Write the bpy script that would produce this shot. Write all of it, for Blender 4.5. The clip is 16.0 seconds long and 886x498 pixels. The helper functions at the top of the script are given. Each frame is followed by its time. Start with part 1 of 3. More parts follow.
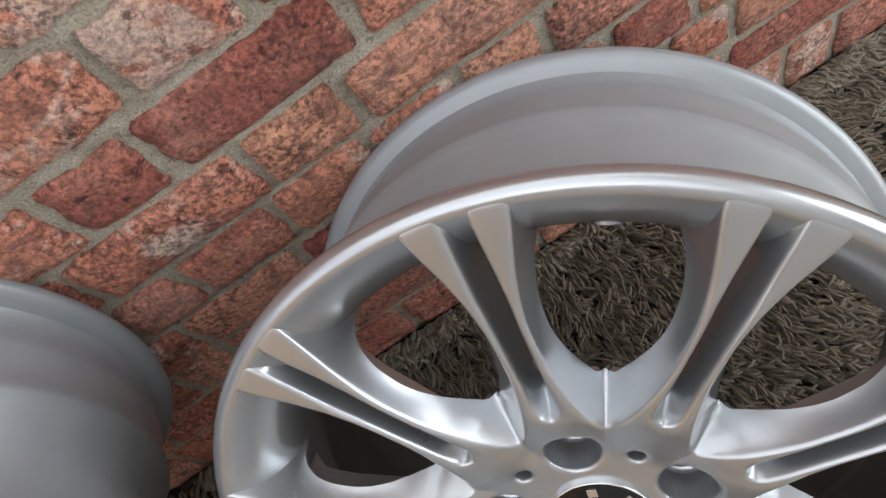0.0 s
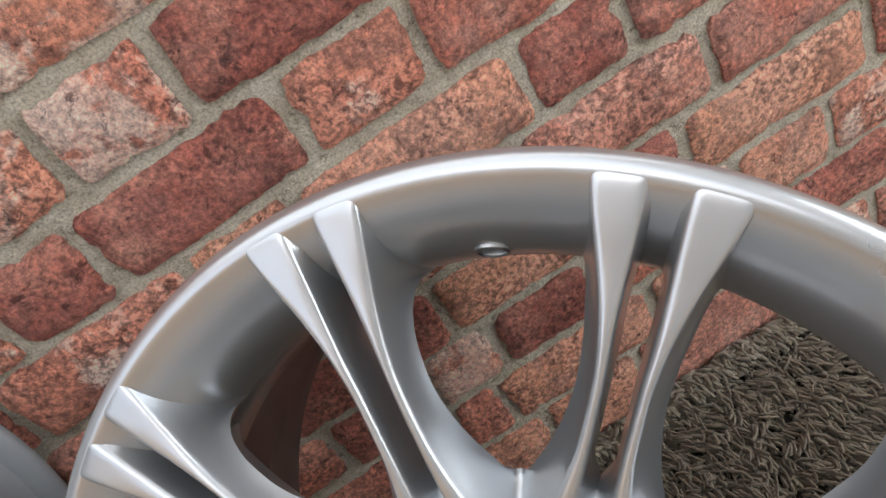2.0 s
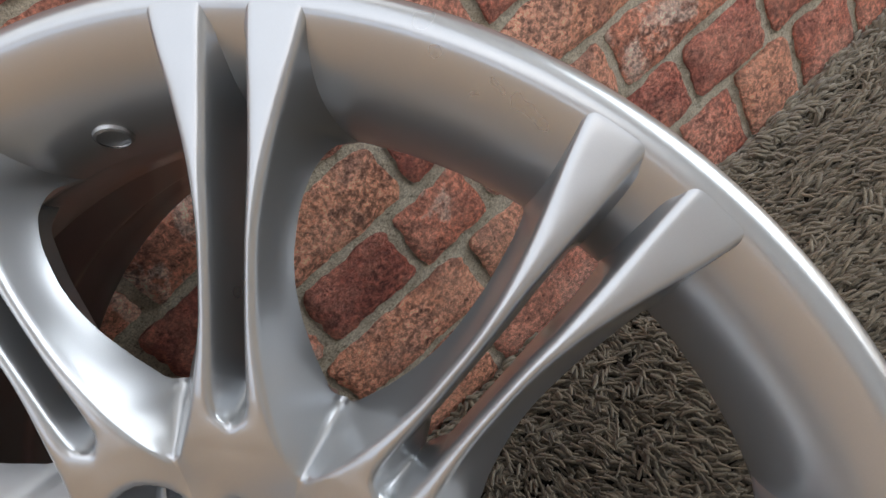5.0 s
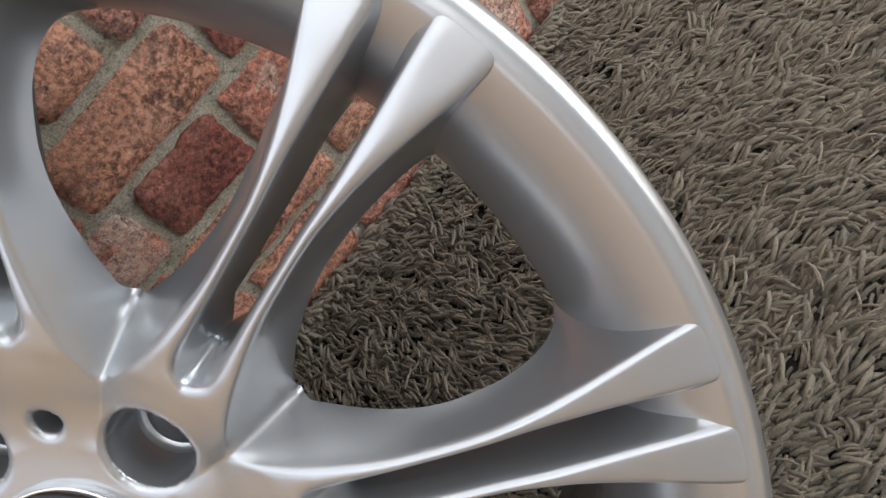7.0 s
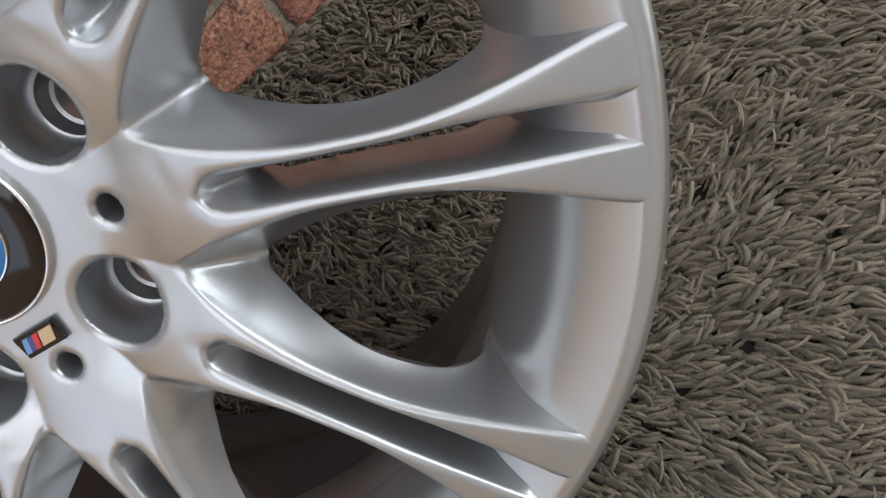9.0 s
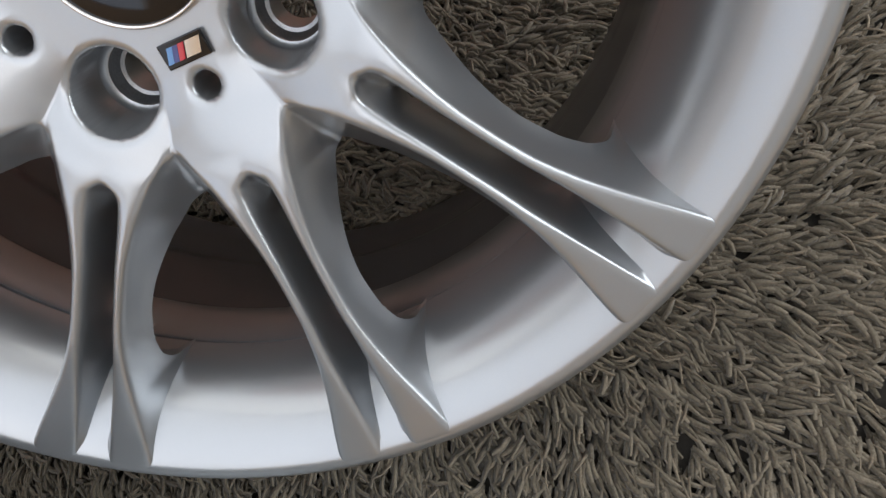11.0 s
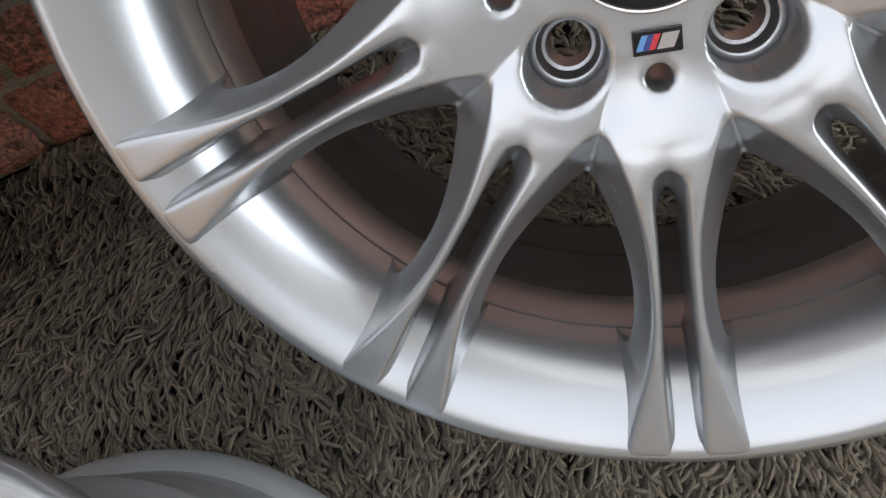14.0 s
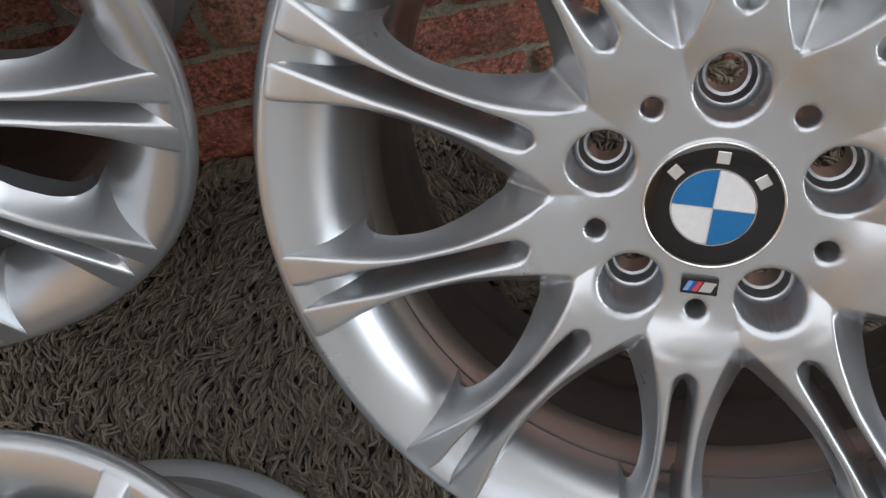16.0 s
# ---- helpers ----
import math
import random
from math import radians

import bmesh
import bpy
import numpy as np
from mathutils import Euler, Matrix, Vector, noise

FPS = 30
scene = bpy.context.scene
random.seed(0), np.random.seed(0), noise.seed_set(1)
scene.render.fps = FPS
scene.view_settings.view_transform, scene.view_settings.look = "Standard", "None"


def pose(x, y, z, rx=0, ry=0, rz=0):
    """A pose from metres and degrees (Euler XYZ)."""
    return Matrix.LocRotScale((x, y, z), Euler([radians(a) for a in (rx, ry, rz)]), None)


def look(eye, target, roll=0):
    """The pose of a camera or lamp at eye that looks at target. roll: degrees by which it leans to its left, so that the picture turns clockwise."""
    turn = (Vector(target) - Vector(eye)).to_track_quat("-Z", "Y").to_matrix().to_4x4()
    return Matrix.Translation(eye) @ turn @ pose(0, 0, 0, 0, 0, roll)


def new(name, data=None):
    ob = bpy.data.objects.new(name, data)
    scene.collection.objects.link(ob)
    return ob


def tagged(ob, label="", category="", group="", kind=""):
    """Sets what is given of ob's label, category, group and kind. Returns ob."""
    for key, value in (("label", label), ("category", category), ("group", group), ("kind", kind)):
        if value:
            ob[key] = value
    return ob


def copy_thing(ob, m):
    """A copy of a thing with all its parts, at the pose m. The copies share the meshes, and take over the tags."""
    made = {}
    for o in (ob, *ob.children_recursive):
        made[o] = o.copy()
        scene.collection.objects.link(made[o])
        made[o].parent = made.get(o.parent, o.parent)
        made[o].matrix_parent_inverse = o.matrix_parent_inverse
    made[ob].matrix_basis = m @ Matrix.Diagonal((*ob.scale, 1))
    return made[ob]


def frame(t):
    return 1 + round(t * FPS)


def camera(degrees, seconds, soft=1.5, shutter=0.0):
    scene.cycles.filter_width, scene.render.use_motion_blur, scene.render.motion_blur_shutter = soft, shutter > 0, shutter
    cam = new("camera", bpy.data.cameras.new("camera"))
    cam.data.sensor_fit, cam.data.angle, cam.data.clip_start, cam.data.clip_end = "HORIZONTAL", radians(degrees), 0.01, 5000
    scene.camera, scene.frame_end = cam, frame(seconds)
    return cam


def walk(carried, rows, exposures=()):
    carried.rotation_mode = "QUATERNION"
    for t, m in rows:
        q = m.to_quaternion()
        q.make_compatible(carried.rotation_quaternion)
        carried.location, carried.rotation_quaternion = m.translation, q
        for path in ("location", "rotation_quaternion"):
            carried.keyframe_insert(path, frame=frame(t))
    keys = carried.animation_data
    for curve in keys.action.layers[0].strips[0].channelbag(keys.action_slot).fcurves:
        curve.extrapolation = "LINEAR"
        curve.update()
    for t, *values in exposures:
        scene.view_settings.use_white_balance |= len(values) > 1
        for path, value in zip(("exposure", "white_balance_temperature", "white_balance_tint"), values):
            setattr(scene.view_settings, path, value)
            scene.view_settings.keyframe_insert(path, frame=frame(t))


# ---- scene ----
# ---- camera and walk ----
cam = camera(63.9, 16.0, soft=1.5)
# seconds, x, y, z, and the turn about x, y, z
PATH = [
    (0, 0.0614, -0.0377, 0.7820, 21.56, 20.42, -28.05),
    (0.5, 0.0852, -0.0773, 0.7220, 25.92, 25.12, -27.86),
    (1, 0.0928, -0.1018, 0.6869, 33.91, 25.94, -24.71),
    (1.5, 0.0916, -0.1159, 0.6573, 41.43, 26.70, -21.51),
    (2, 0.0820, -0.1299, 0.6394, 48.39, 26.79, -21.15),
    (2.5, 0.0807, -0.1402, 0.6165, 51.99, 27.59, -20.45),
    (3, 0.0999, -0.1557, 0.5838, 54.74, 28.92, -20.12),
    (3.5, 0.1068, -0.1642, 0.5701, 54.58, 29.17, -20.86),
    (4, 0.1145, -0.1675, 0.5581, 54.64, 28.37, -23.71),
    (4.2, 0.1173, -0.1723, 0.5490, 53.28, 28.57, -25.10),
    (6.3, 0.1580, -0.2063, 0.5005, 38.77, 30.67, -40.67),
    (6.5, 0.1576, -0.1975, 0.5064, 36.20, 29.36, -42.39),
    (7, 0.1571, -0.2050, 0.4915, 31.76, 28.26, -44.13),
    (7.5, 0.1477, -0.2136, 0.4749, 28.34, 25.50, -42.95),
    (8, 0.1344, -0.2186, 0.4686, 27.16, 23.59, -43.05),
    (8.5, 0.1287, -0.2311, 0.4626, 25.31, 21.83, -42.92),
    (9, 0.1170, -0.2324, 0.4585, 23.65, 19.82, -40.41),
    (9.5, 0.0934, -0.2431, 0.4533, 21.58, 19.00, -40.29),
    (9.7, 0.0858, -0.2429, 0.4551, 20.74, 18.14, -40.09),
    (11.8, -0.0089, -0.2433, 0.4545, 21.08, 13.82, -29.63),
    (12, -0.0182, -0.2391, 0.4597, 21.49, 12.97, -29.07),
    (12.5, -0.0401, -0.2272, 0.4711, 22.03, 10.55, -26.80),
    (13, -0.0571, -0.2155, 0.4833, 23.03, 9.13, -24.41),
    (13.5, -0.0823, -0.2036, 0.4901, 23.10, 10.33, -21.93),
    (14, -0.1001, -0.1843, 0.4997, 23.03, 12.24, -19.75),
    (14.5, -0.1061, -0.1664, 0.5202, 23.05, 13.92, -19.09),
    (15, -0.0960, -0.1612, 0.5491, 24.20, 14.63, -18.76),
    (15.5, -0.0875, -0.1578, 0.5830, 25.21, 10.69, -15.01),
    (16, -0.1241, -0.1594, 0.6280, 26.20, 6.59, -8.61),
]
walk(cam, [(r[0], pose(*r[1:])) for r in PATH], exposures=[(0.0, 0.46), (0.5, 0.56), (2.0, 0.66), (3.0, 0.38), (4.0, 0.20), (7.0, 0.58), (8.5, 0.34), (9.5, 0.38), (12.0, 0.12), (12.5, 0.16), (13.0, 0.30), (14.5, 0.40), (16.0, 0.34)])

# ---- plan, in metres: the carpet's top is z = 0, the brick wall runs along x at y = WALL ----
WALL = 0.3207
ROOM_W, ROOM_E, ROOM_S, ROOM_H = -2.3, 2.1, -3.2, 2.45
MAIN = Matrix(((0.9345, 0.1746, -0.3101, 0.0), (-0.3505, 0.6019, -0.7175, 0.0), (0.0613, 0.7792, 0.6237, 0.3037), (0, 0, 0, 1)))

# ---- light ----
world = bpy.data.worlds.new("world")
scene.world = world
world.use_nodes = True
wn = world.node_tree.nodes
sky = wn.new("ShaderNodeTexSky")
sky.sky_type, sky.sun_disc, sky.sun_elevation, sky.sun_rotation = "NISHITA", False, radians(38), radians(200)
world.node_tree.links.new(sky.outputs["Color"], wn["Background"].inputs["Color"])
wn["Background"].inputs["Strength"].default_value = 0.12


def area(name, m, sx, sy, watts, colour=(1, 1, 1)):
    lamp = bpy.data.lights.new(name, "AREA")
    lamp.shape, lamp.size, lamp.size_y, lamp.energy, lamp.color = "RECTANGLE", sx, sy, watts, colour
    ob = new(name, lamp)
    ob.matrix_world = m
    return ob


# daylight in openings inferred from reflections: the window over the wheels, the glass door
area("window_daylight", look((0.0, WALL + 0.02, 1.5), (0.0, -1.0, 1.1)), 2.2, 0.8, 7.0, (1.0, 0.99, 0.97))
# added overhead lamp, in place of a bright ceiling; no roof window is known
area("overhead_fill", look((-0.75, -0.95, ROOM_H + 0.02), (-0.75, -0.95, 0.0)), 2.9, 2.35, 25, (1.0, 0.985, 0.955))
area("door_daylight", look((ROOM_E + 0.03, -0.95, 1.06), (0.0, -0.95, 1.06)), 1.7, 2.0, 38, (0.95, 0.975, 1.0))
# fill lamp added on the west side to brighten the metal, from no known window
area("west_fill", look((ROOM_W - 0.03, -0.85, 1.78), (0.0, -0.85, 1.78)), 2.0, 1.0, 4.5, (1.0, 0.97, 0.93))


# ---- materials ----
def material(name):
    m = bpy.data.materials.new(name)
    m.use_nodes = True
    return m, m.node_tree.nodes, m.node_tree.links, m.node_tree.nodes["Principled BSDF"]


def texture(nodes, links, scale, detail=4.0, rough=0.55, kind="ShaderNodeTexNoise", space="Object"):
    co = nodes.new("ShaderNodeTexCoord")
    n = nodes.new(kind)
    n.inputs["Scale"].default_value = scale
    if kind == "ShaderNodeTexNoise":
        n.inputs["Detail"].default_value, n.inputs["Roughness"].default_value = detail, rough
    links.new(co.outputs[space], n.inputs["Vector"])
    return n


def ramp(nodes, links, source, stops):
    r = nodes.new("ShaderNodeValToRGB")
    while len(r.color_ramp.elements) < len(stops):
        r.color_ramp.elements.new(0.5)
    for e, (p, c) in zip(r.color_ramp.elements, stops):
        e.position, e.color = p, (*c, 1)
    links.new(source, r.inputs["Fac"])
    return r


def bump(nodes, links, source, bsdf, strength, distance):
    b = nodes.new("ShaderNodeBump")
    b.inputs["Strength"].default_value, b.inputs["Distance"].default_value = strength, distance
    links.new(source, b.inputs["Height"])
    links.new(b.outputs["Normal"], bsdf.inputs["Normal"])
    return b


def silver_paint():
    m, n, l, b = material("silver wheel paint")
    flake = texture(n, l, 2600, 2)
    cloud = texture(n, l, 14, 4)
    mix = n.new("ShaderNodeMix")
    mix.data_type = "RGBA"
    mix.inputs[6].default_value, mix.inputs[7].default_value = (0.425, 0.445, 0.462, 1), (0.465, 0.485, 0.502, 1)
    l.new(flake.outputs["Fac"], mix.inputs[0])
    l.new(mix.outputs[2], b.inputs["Base Color"])
    b.inputs["Metallic"].default_value = 0.8
    r = ramp(n, l, cloud.outputs["Fac"], [(0.3, (0.27,) * 3), (0.7, (0.32,) * 3)])
    l.new(r.outputs["Color"], b.inputs["Roughness"])
    b.inputs["Coat Weight"].default_value, b.inputs["Coat Roughness"].default_value = 0.7, 0.05
    return m


def plain(name, colour, rough, metal=0.0, coat=0.0, grain=60.0, depth=0.0004, spread=0.12):
    m, n, l, b = material(name)
    t = texture(n, l, grain, 5)
    lo, hi = [max(0.0, c * (1 - spread)) for c in colour], [min(1.0, c * (1 + spread)) for c in colour]
    r = ramp(n, l, t.outputs["Fac"], [(0.3, lo), (0.7, hi)])
    l.new(r.outputs["Color"], b.inputs["Base Color"])
    b.inputs["Roughness"].default_value, b.inputs["Metallic"].default_value, b.inputs["Coat Weight"].default_value = rough, metal, coat
    if depth:
        bump(n, l, t.outputs["Fac"], b, 0.3, depth)
    return m


def mortar_paint():
    m, n, l, b = material("sandy grey mortar")
    coarse, fine, lump = texture(n, l, 38, 9, 0.7), texture(n, l, 520, 6, 0.7), texture(n, l, 110, 9, 0.72)
    base = ramp(n, l, coarse.outputs["Fac"], [(0.32, (0.40, 0.345, 0.255)), (0.5, (0.60, 0.54, 0.425)), (0.68, (0.72, 0.665, 0.55))])
    sand = ramp(n, l, fine.outputs["Fac"], [(0.34, (0.55, 0.53, 0.5)), (0.5, (1.0, 1.0, 1.0)), (0.68, (1.3, 1.28, 1.24))])
    pock = ramp(n, l, lump.outputs["Fac"], [(0.33, (0.35, 0.32, 0.28)), (0.42, (1.0, 1.0, 1.0))])
    col = base.outputs["Color"]
    for other in (sand, pock):
        x = n.new("ShaderNodeMix")
        x.data_type, x.blend_type = "RGBA", "MULTIPLY"
        x.inputs[0].default_value = 1.0
        l.new(col, x.inputs[6])
        l.new(other.outputs["Color"], x.inputs[7])
        col = x.outputs[2]
    l.new(col, b.inputs["Base Color"])
    b.inputs["Roughness"].default_value = 0.95
    add = n.new("ShaderNodeMath")
    l.new(coarse.outputs["Fac"], add.inputs[0])
    l.new(lump.outputs["Fac"], add.inputs[1])
    bump(n, l, add.outputs[0], b, 1.0, 0.010)
    return m


SILVER = silver_paint()
BRIGHT = plain("machined bare alloy", (0.42, 0.43, 0.44), 0.4, 1.0, grain=900)
CHROME = plain("chrome", (0.8, 0.8, 0.8), 0.1, 1.0, depth=0)
BLACK = plain("glossy black enamel", (0.005, 0.005, 0.006), 0.08, 0.0, 0.0, depth=0)
BLUE = plain("blue enamel", (0.0, 0.125, 0.34), 0.35, 0.0, 0.1, grain=300, depth=0, spread=0.05)
WHITE = plain("white enamel", (0.62, 0.63, 0.64), 0.16, 0.0, 1.0, grain=300, depth=0, spread=0.04)
LIGHT_BLUE = plain("light blue enamel", (0.12, 0.3, 0.62), 0.2, 0.0, 1.0, depth=0)
NAVY = plain("navy enamel", (0.03, 0.05, 0.22), 0.2, 0.0, 1.0, depth=0)
RED = plain("red enamel", (0.55, 0.03, 0.05), 0.2, 0.0, 1.0, depth=0)
MATTE = plain("matte silver barrel paint", (0.32, 0.345, 0.36), 0.40, 0.25, 0.2, grain=25, depth=0, spread=0.05)
# barrel silver darkened: the colour carries the shade and dark reflections inside
INSIDE_SHADE = plain("barrel paint darkened for shade", (0.125, 0.13, 0.137), 0.28, 0.5, 0.2, grain=25, depth=0, spread=0.08)
MORTAR = mortar_paint()
CREAM = plain("tan painted plaster", (0.74, 0.51, 0.31), 0.8, grain=30, spread=0.03)
PALE = plain("pale grey painted plaster", (0.58, 0.58, 0.58), 0.8, grain=30, spread=0.03)
BOARDS = plain("tan wood-effect floor", (0.48, 0.36, 0.24), 0.45, grain=9, spread=0.15)
CEILING = plain("white painted ceiling", (0.8, 0.8, 0.8), 0.85, grain=30, spread=0.02)
# near black, so that the shade in the pile's gaps is in the backing's colour
BACKING = plain("carpet backing darkened for shade", (0.045, 0.04, 0.033), 1.0, grain=400, depth=0.002)
FRAME = plain("white window frame paint", (0.75, 0.75, 0.74), 0.4, grain=40, spread=0.02)


def brick_paint():
    m, n, l, b = material("reclaimed brick")
    info = n.new("ShaderNodeObjectInfo")
    geo = n.new("ShaderNodeNewGeometry")
    off = n.new("ShaderNodeVectorMath")
    off.operation = "MULTIPLY_ADD"
    off.inputs[1].default_value = (7.0, 5.0, 3.0)
    l.new(info.outputs["Random"], off.inputs[0])
    l.new(geo.outputs["Position"], off.inputs[2])

    def nz(scale, detail, rough=0.6, warp=0.0):
        t = n.new("ShaderNodeTexNoise")
        t.inputs["Scale"].default_value, t.inputs["Detail"].default_value, t.inputs["Roughness"].default_value = scale, detail, rough
        t.inputs["Distortion"].default_value = warp
        l.new(off.outputs[0], t.inputs["Vector"])
        return t.outputs["Fac"]

    def mixed(factor, a, c, blend="MIX"):
        x = n.new("ShaderNodeMix")
        x.data_type, x.blend_type = "RGBA", blend
        for slot, v in ((0, factor), (6, a), (7, c)):
            if isinstance(v, (int, float, tuple)):
                x.inputs[slot].default_value = v
            else:
                l.new(v, x.inputs[slot])
        return x.outputs[2]

    kind = n.new("ShaderNodeSeparateColor")
    l.new(info.outputs["Color"], kind.inputs["Color"])
    tone = ramp(n, l, kind.outputs["Red"], [(0.0, (0.31, 0.088, 0.064)), (0.2, (0.44, 0.145, 0.105)), (0.4, (0.59, 0.23, 0.155)), (0.6, (0.68, 0.34, 0.22)), (0.75, (0.66, 0.31, 0.21)), (0.85, (0.52, 0.21, 0.18)), (1.0, (0.44, 0.17, 0.15))])
    burnt = ramp(n, l, nz(26, 6, 0.65, 0.6), [(0.48, (0, 0, 0)), (0.62, (0.6, 0.6, 0.6))])
    col = mixed(burnt.outputs["Color"], tone.outputs["Color"], (0.15, 0.052, 0.042, 1))
    # lime bloom left on some of the bricks
    patch = ramp(n, l, nz(12, 9, 0.66, 0.35), [(0.50, (0, 0, 0)), (0.55, (0.75, 0.75, 0.75)), (0.64, (0.97, 0.97, 0.97))])
    amount = n.new("ShaderNodeMath")
    amount.operation = "MULTIPLY"
    l.new(patch.outputs["Color"], amount.inputs[0])
    l.new(kind.outputs["Green"], amount.inputs[1])
    col = mixed(amount.outputs[0], col, (0.80, 0.67, 0.57, 1))
    # paler, dustier areas of the face
    worn = ramp(n, l, nz(20, 5, 0.6, 0.2), [(0.46, (0, 0, 0)), (0.68, (0.5, 0.5, 0.5))])
    col = mixed(worn.outputs["Color"], col, (0.66, 0.33, 0.24, 1))
    grain = nz(210, 5, 0.8)
    speck = ramp(n, l, grain, [(0.36, (0.6, 0.55, 0.54)), (0.5, (1.12, 1.11, 1.1)), (0.62, (1.75, 1.7, 1.66))])
    col = mixed(1.0, col, speck.outputs["Color"], "MULTIPLY")
    crack = ramp(n, l, nz(62, 6, 0.72, 0.5), [(0.35, (0.24, 0.18, 0.18)), (0.41, (1.08, 1.08, 1.08))])
    col = mixed(0.85, col, crack.outputs["Color"], "MULTIPLY")
    pit = nz(125, 6, 0.7, 1.2)
    dirt = ramp(n, l, pit, [(0.34, (0.40, 0.33, 0.31)), (0.42, (1.0, 1.0, 1.0)), (0.62, (1.16, 1.14, 1.12))])
    col = mixed(0.9, col, dirt.outputs["Color"], "MULTIPLY")
    # rough broken zones, pitted dark
    zone = ramp(n, l, nz(15, 4, 0.5), [(0.48, (0, 0, 0)), (0.60, (1, 1, 1))])
    pits = ramp(n, l, nz(210, 4, 0.75, 0.6), [(0.42, (0.58, 0.53, 0.52)), (0.54, (1.15, 1.15, 1.15))])
    col = mixed(zone.outputs["Color"], col, mixed(1.0, col, pits.outputs["Color"], "MULTIPLY"))
    l.new(col, b.inputs["Base Color"])
    b.inputs["Roughness"].default_value = 0.62
    add = n.new("ShaderNodeMath")
    l.new(nz(75, 8, 0.78, 0.4), add.inputs[0])
    l.new(pit, add.inputs[1])
    bump(n, l, add.outputs[0], b, 1.0, 0.009)
    return m


BRICK = brick_paint()


def yarn_paint(name, dark, mid, light):
    m, n, l, b = material(name)
    geo = n.new("ShaderNodeNewGeometry")
    r = ramp(n, l, geo.outputs["Random Per Island"], [(0.0, dark), (0.5, mid), (1.0, light)])
    t = texture(n, l, 700, 4)
    shade = ramp(n, l, t.outputs["Fac"], [(0.3, (0.7,) * 3), (0.7, (1.15,) * 3)])
    mul = n.new("ShaderNodeMix")
    mul.data_type, mul.blend_type = "RGBA", "MULTIPLY"
    mul.inputs[0].default_value = 1.0
    l.new(r.outputs["Color"], mul.inputs[6])
    l.new(shade.outputs["Color"], mul.inputs[7])
    l.new(mul.outputs[2], b.inputs["Base Color"])
    b.inputs["Roughness"].default_value = 0.9
    b.inputs["Sheen Weight"].default_value = 0.2
    bump(n, l, t.outputs["Fac"], b, 0.6, 0.0008)
    return m


YARN = yarn_paint("olive grey yarn", (0.125, 0.104, 0.072), (0.19, 0.161, 0.115), (0.25, 0.212, 0.152))
THREAD = yarn_paint("pale twisted thread", (0.19, 0.156, 0.108), (0.24, 0.198, 0.138), (0.31, 0.255, 0.18))


# ---- mesh helpers ----
def mesh_from(name, verts, faces, mat, sharp=None):
    me = bpy.data.meshes.new(name)
    me.from_pydata([tuple(v) for v in verts], [], faces)
    me.materials.append(mat)
    me.validate()
    me.update()
    if sharp is not None:
        me.polygons.foreach_set("use_smooth", [True] * len(me.polygons))
        me.set_sharp_from_angle(angle=radians(sharp))
    return me


def lathe(profile, steps, closed=False):
    """Verts and faces of a profile of (r, z) turned round the z axis."""
    verts, faces, k = [], [], len(profile)
    for i in range(steps):
        a = 2 * math.pi * i / steps
        verts += [(r * math.cos(a), r * math.sin(a), z) for r, z in profile]
    for i in range(steps):
        for j in range(k if closed else k - 1):
            a, b = i * k + j, i * k + (j + 1) % k
            c, d = ((i + 1) % steps) * k + (j + 1) % k, ((i + 1) % steps) * k + j
            faces.append((a, d, c, b))
    return verts, faces


def smooth_profile(pts, n):
    """Points along a Catmull-Rom curve through pts, n to a span."""
    p = [np.array(q, float) for q in pts]
    p = [2 * p[0] - p[1]] + p + [2 * p[-1] - p[-2]]
    out = []
    for i in range(1, len(p) - 2):
        for s in np.arange(n) / n:
            out.append(0.5 * (2 * p[i] + (p[i + 1] - p[i - 1]) * s + (2 * p[i - 1] - 5 * p[i] + 4 * p[i + 1] - p[i + 2]) * s * s + (3 * p[i] - p[i - 1] - 3 * p[i + 1] + p[i + 2]) * s ** 3))
    return [tuple(q) for q in out] + [tuple(p[-2])]


def box(sx, sy, sz, bevel=0.0, at=(0, 0, 0), m=None):
    bm = bmesh.new()
    bmesh.ops.create_cube(bm, size=1.0, matrix=Matrix.LocRotScale(at, None, (sx, sy, sz)))
    if bevel:
        bmesh.ops.bevel(bm, geom=bm.edges[:], offset=bevel, segments=2, affect="EDGES", profile=0.6)
    if m is not None:
        bm.transform(m)
    return bm


def part(name, src, mat, parent=None, label=""):
    """Links a bmesh or a mesh as one object, under a thing or a part."""
    if isinstance(src, bmesh.types.BMesh):
        me = bpy.data.meshes.new(name)
        src.to_mesh(me)
        src.free()
        me.materials.append(mat)
    else:
        me = src
    ob = new(name, me)
    ob.parent = parent
    if label:
        ob["label"] = label
    return ob


# ---- the alloy wheel: its axis is z, the face looks to +z ----
LIP_R, REAR_R, REAR_Z = 0.2460, 0.2424, -0.2000
BOLT_R, PIN_R, PCD = 0.0172, 0.0056, 0.060


SLOPES = {}


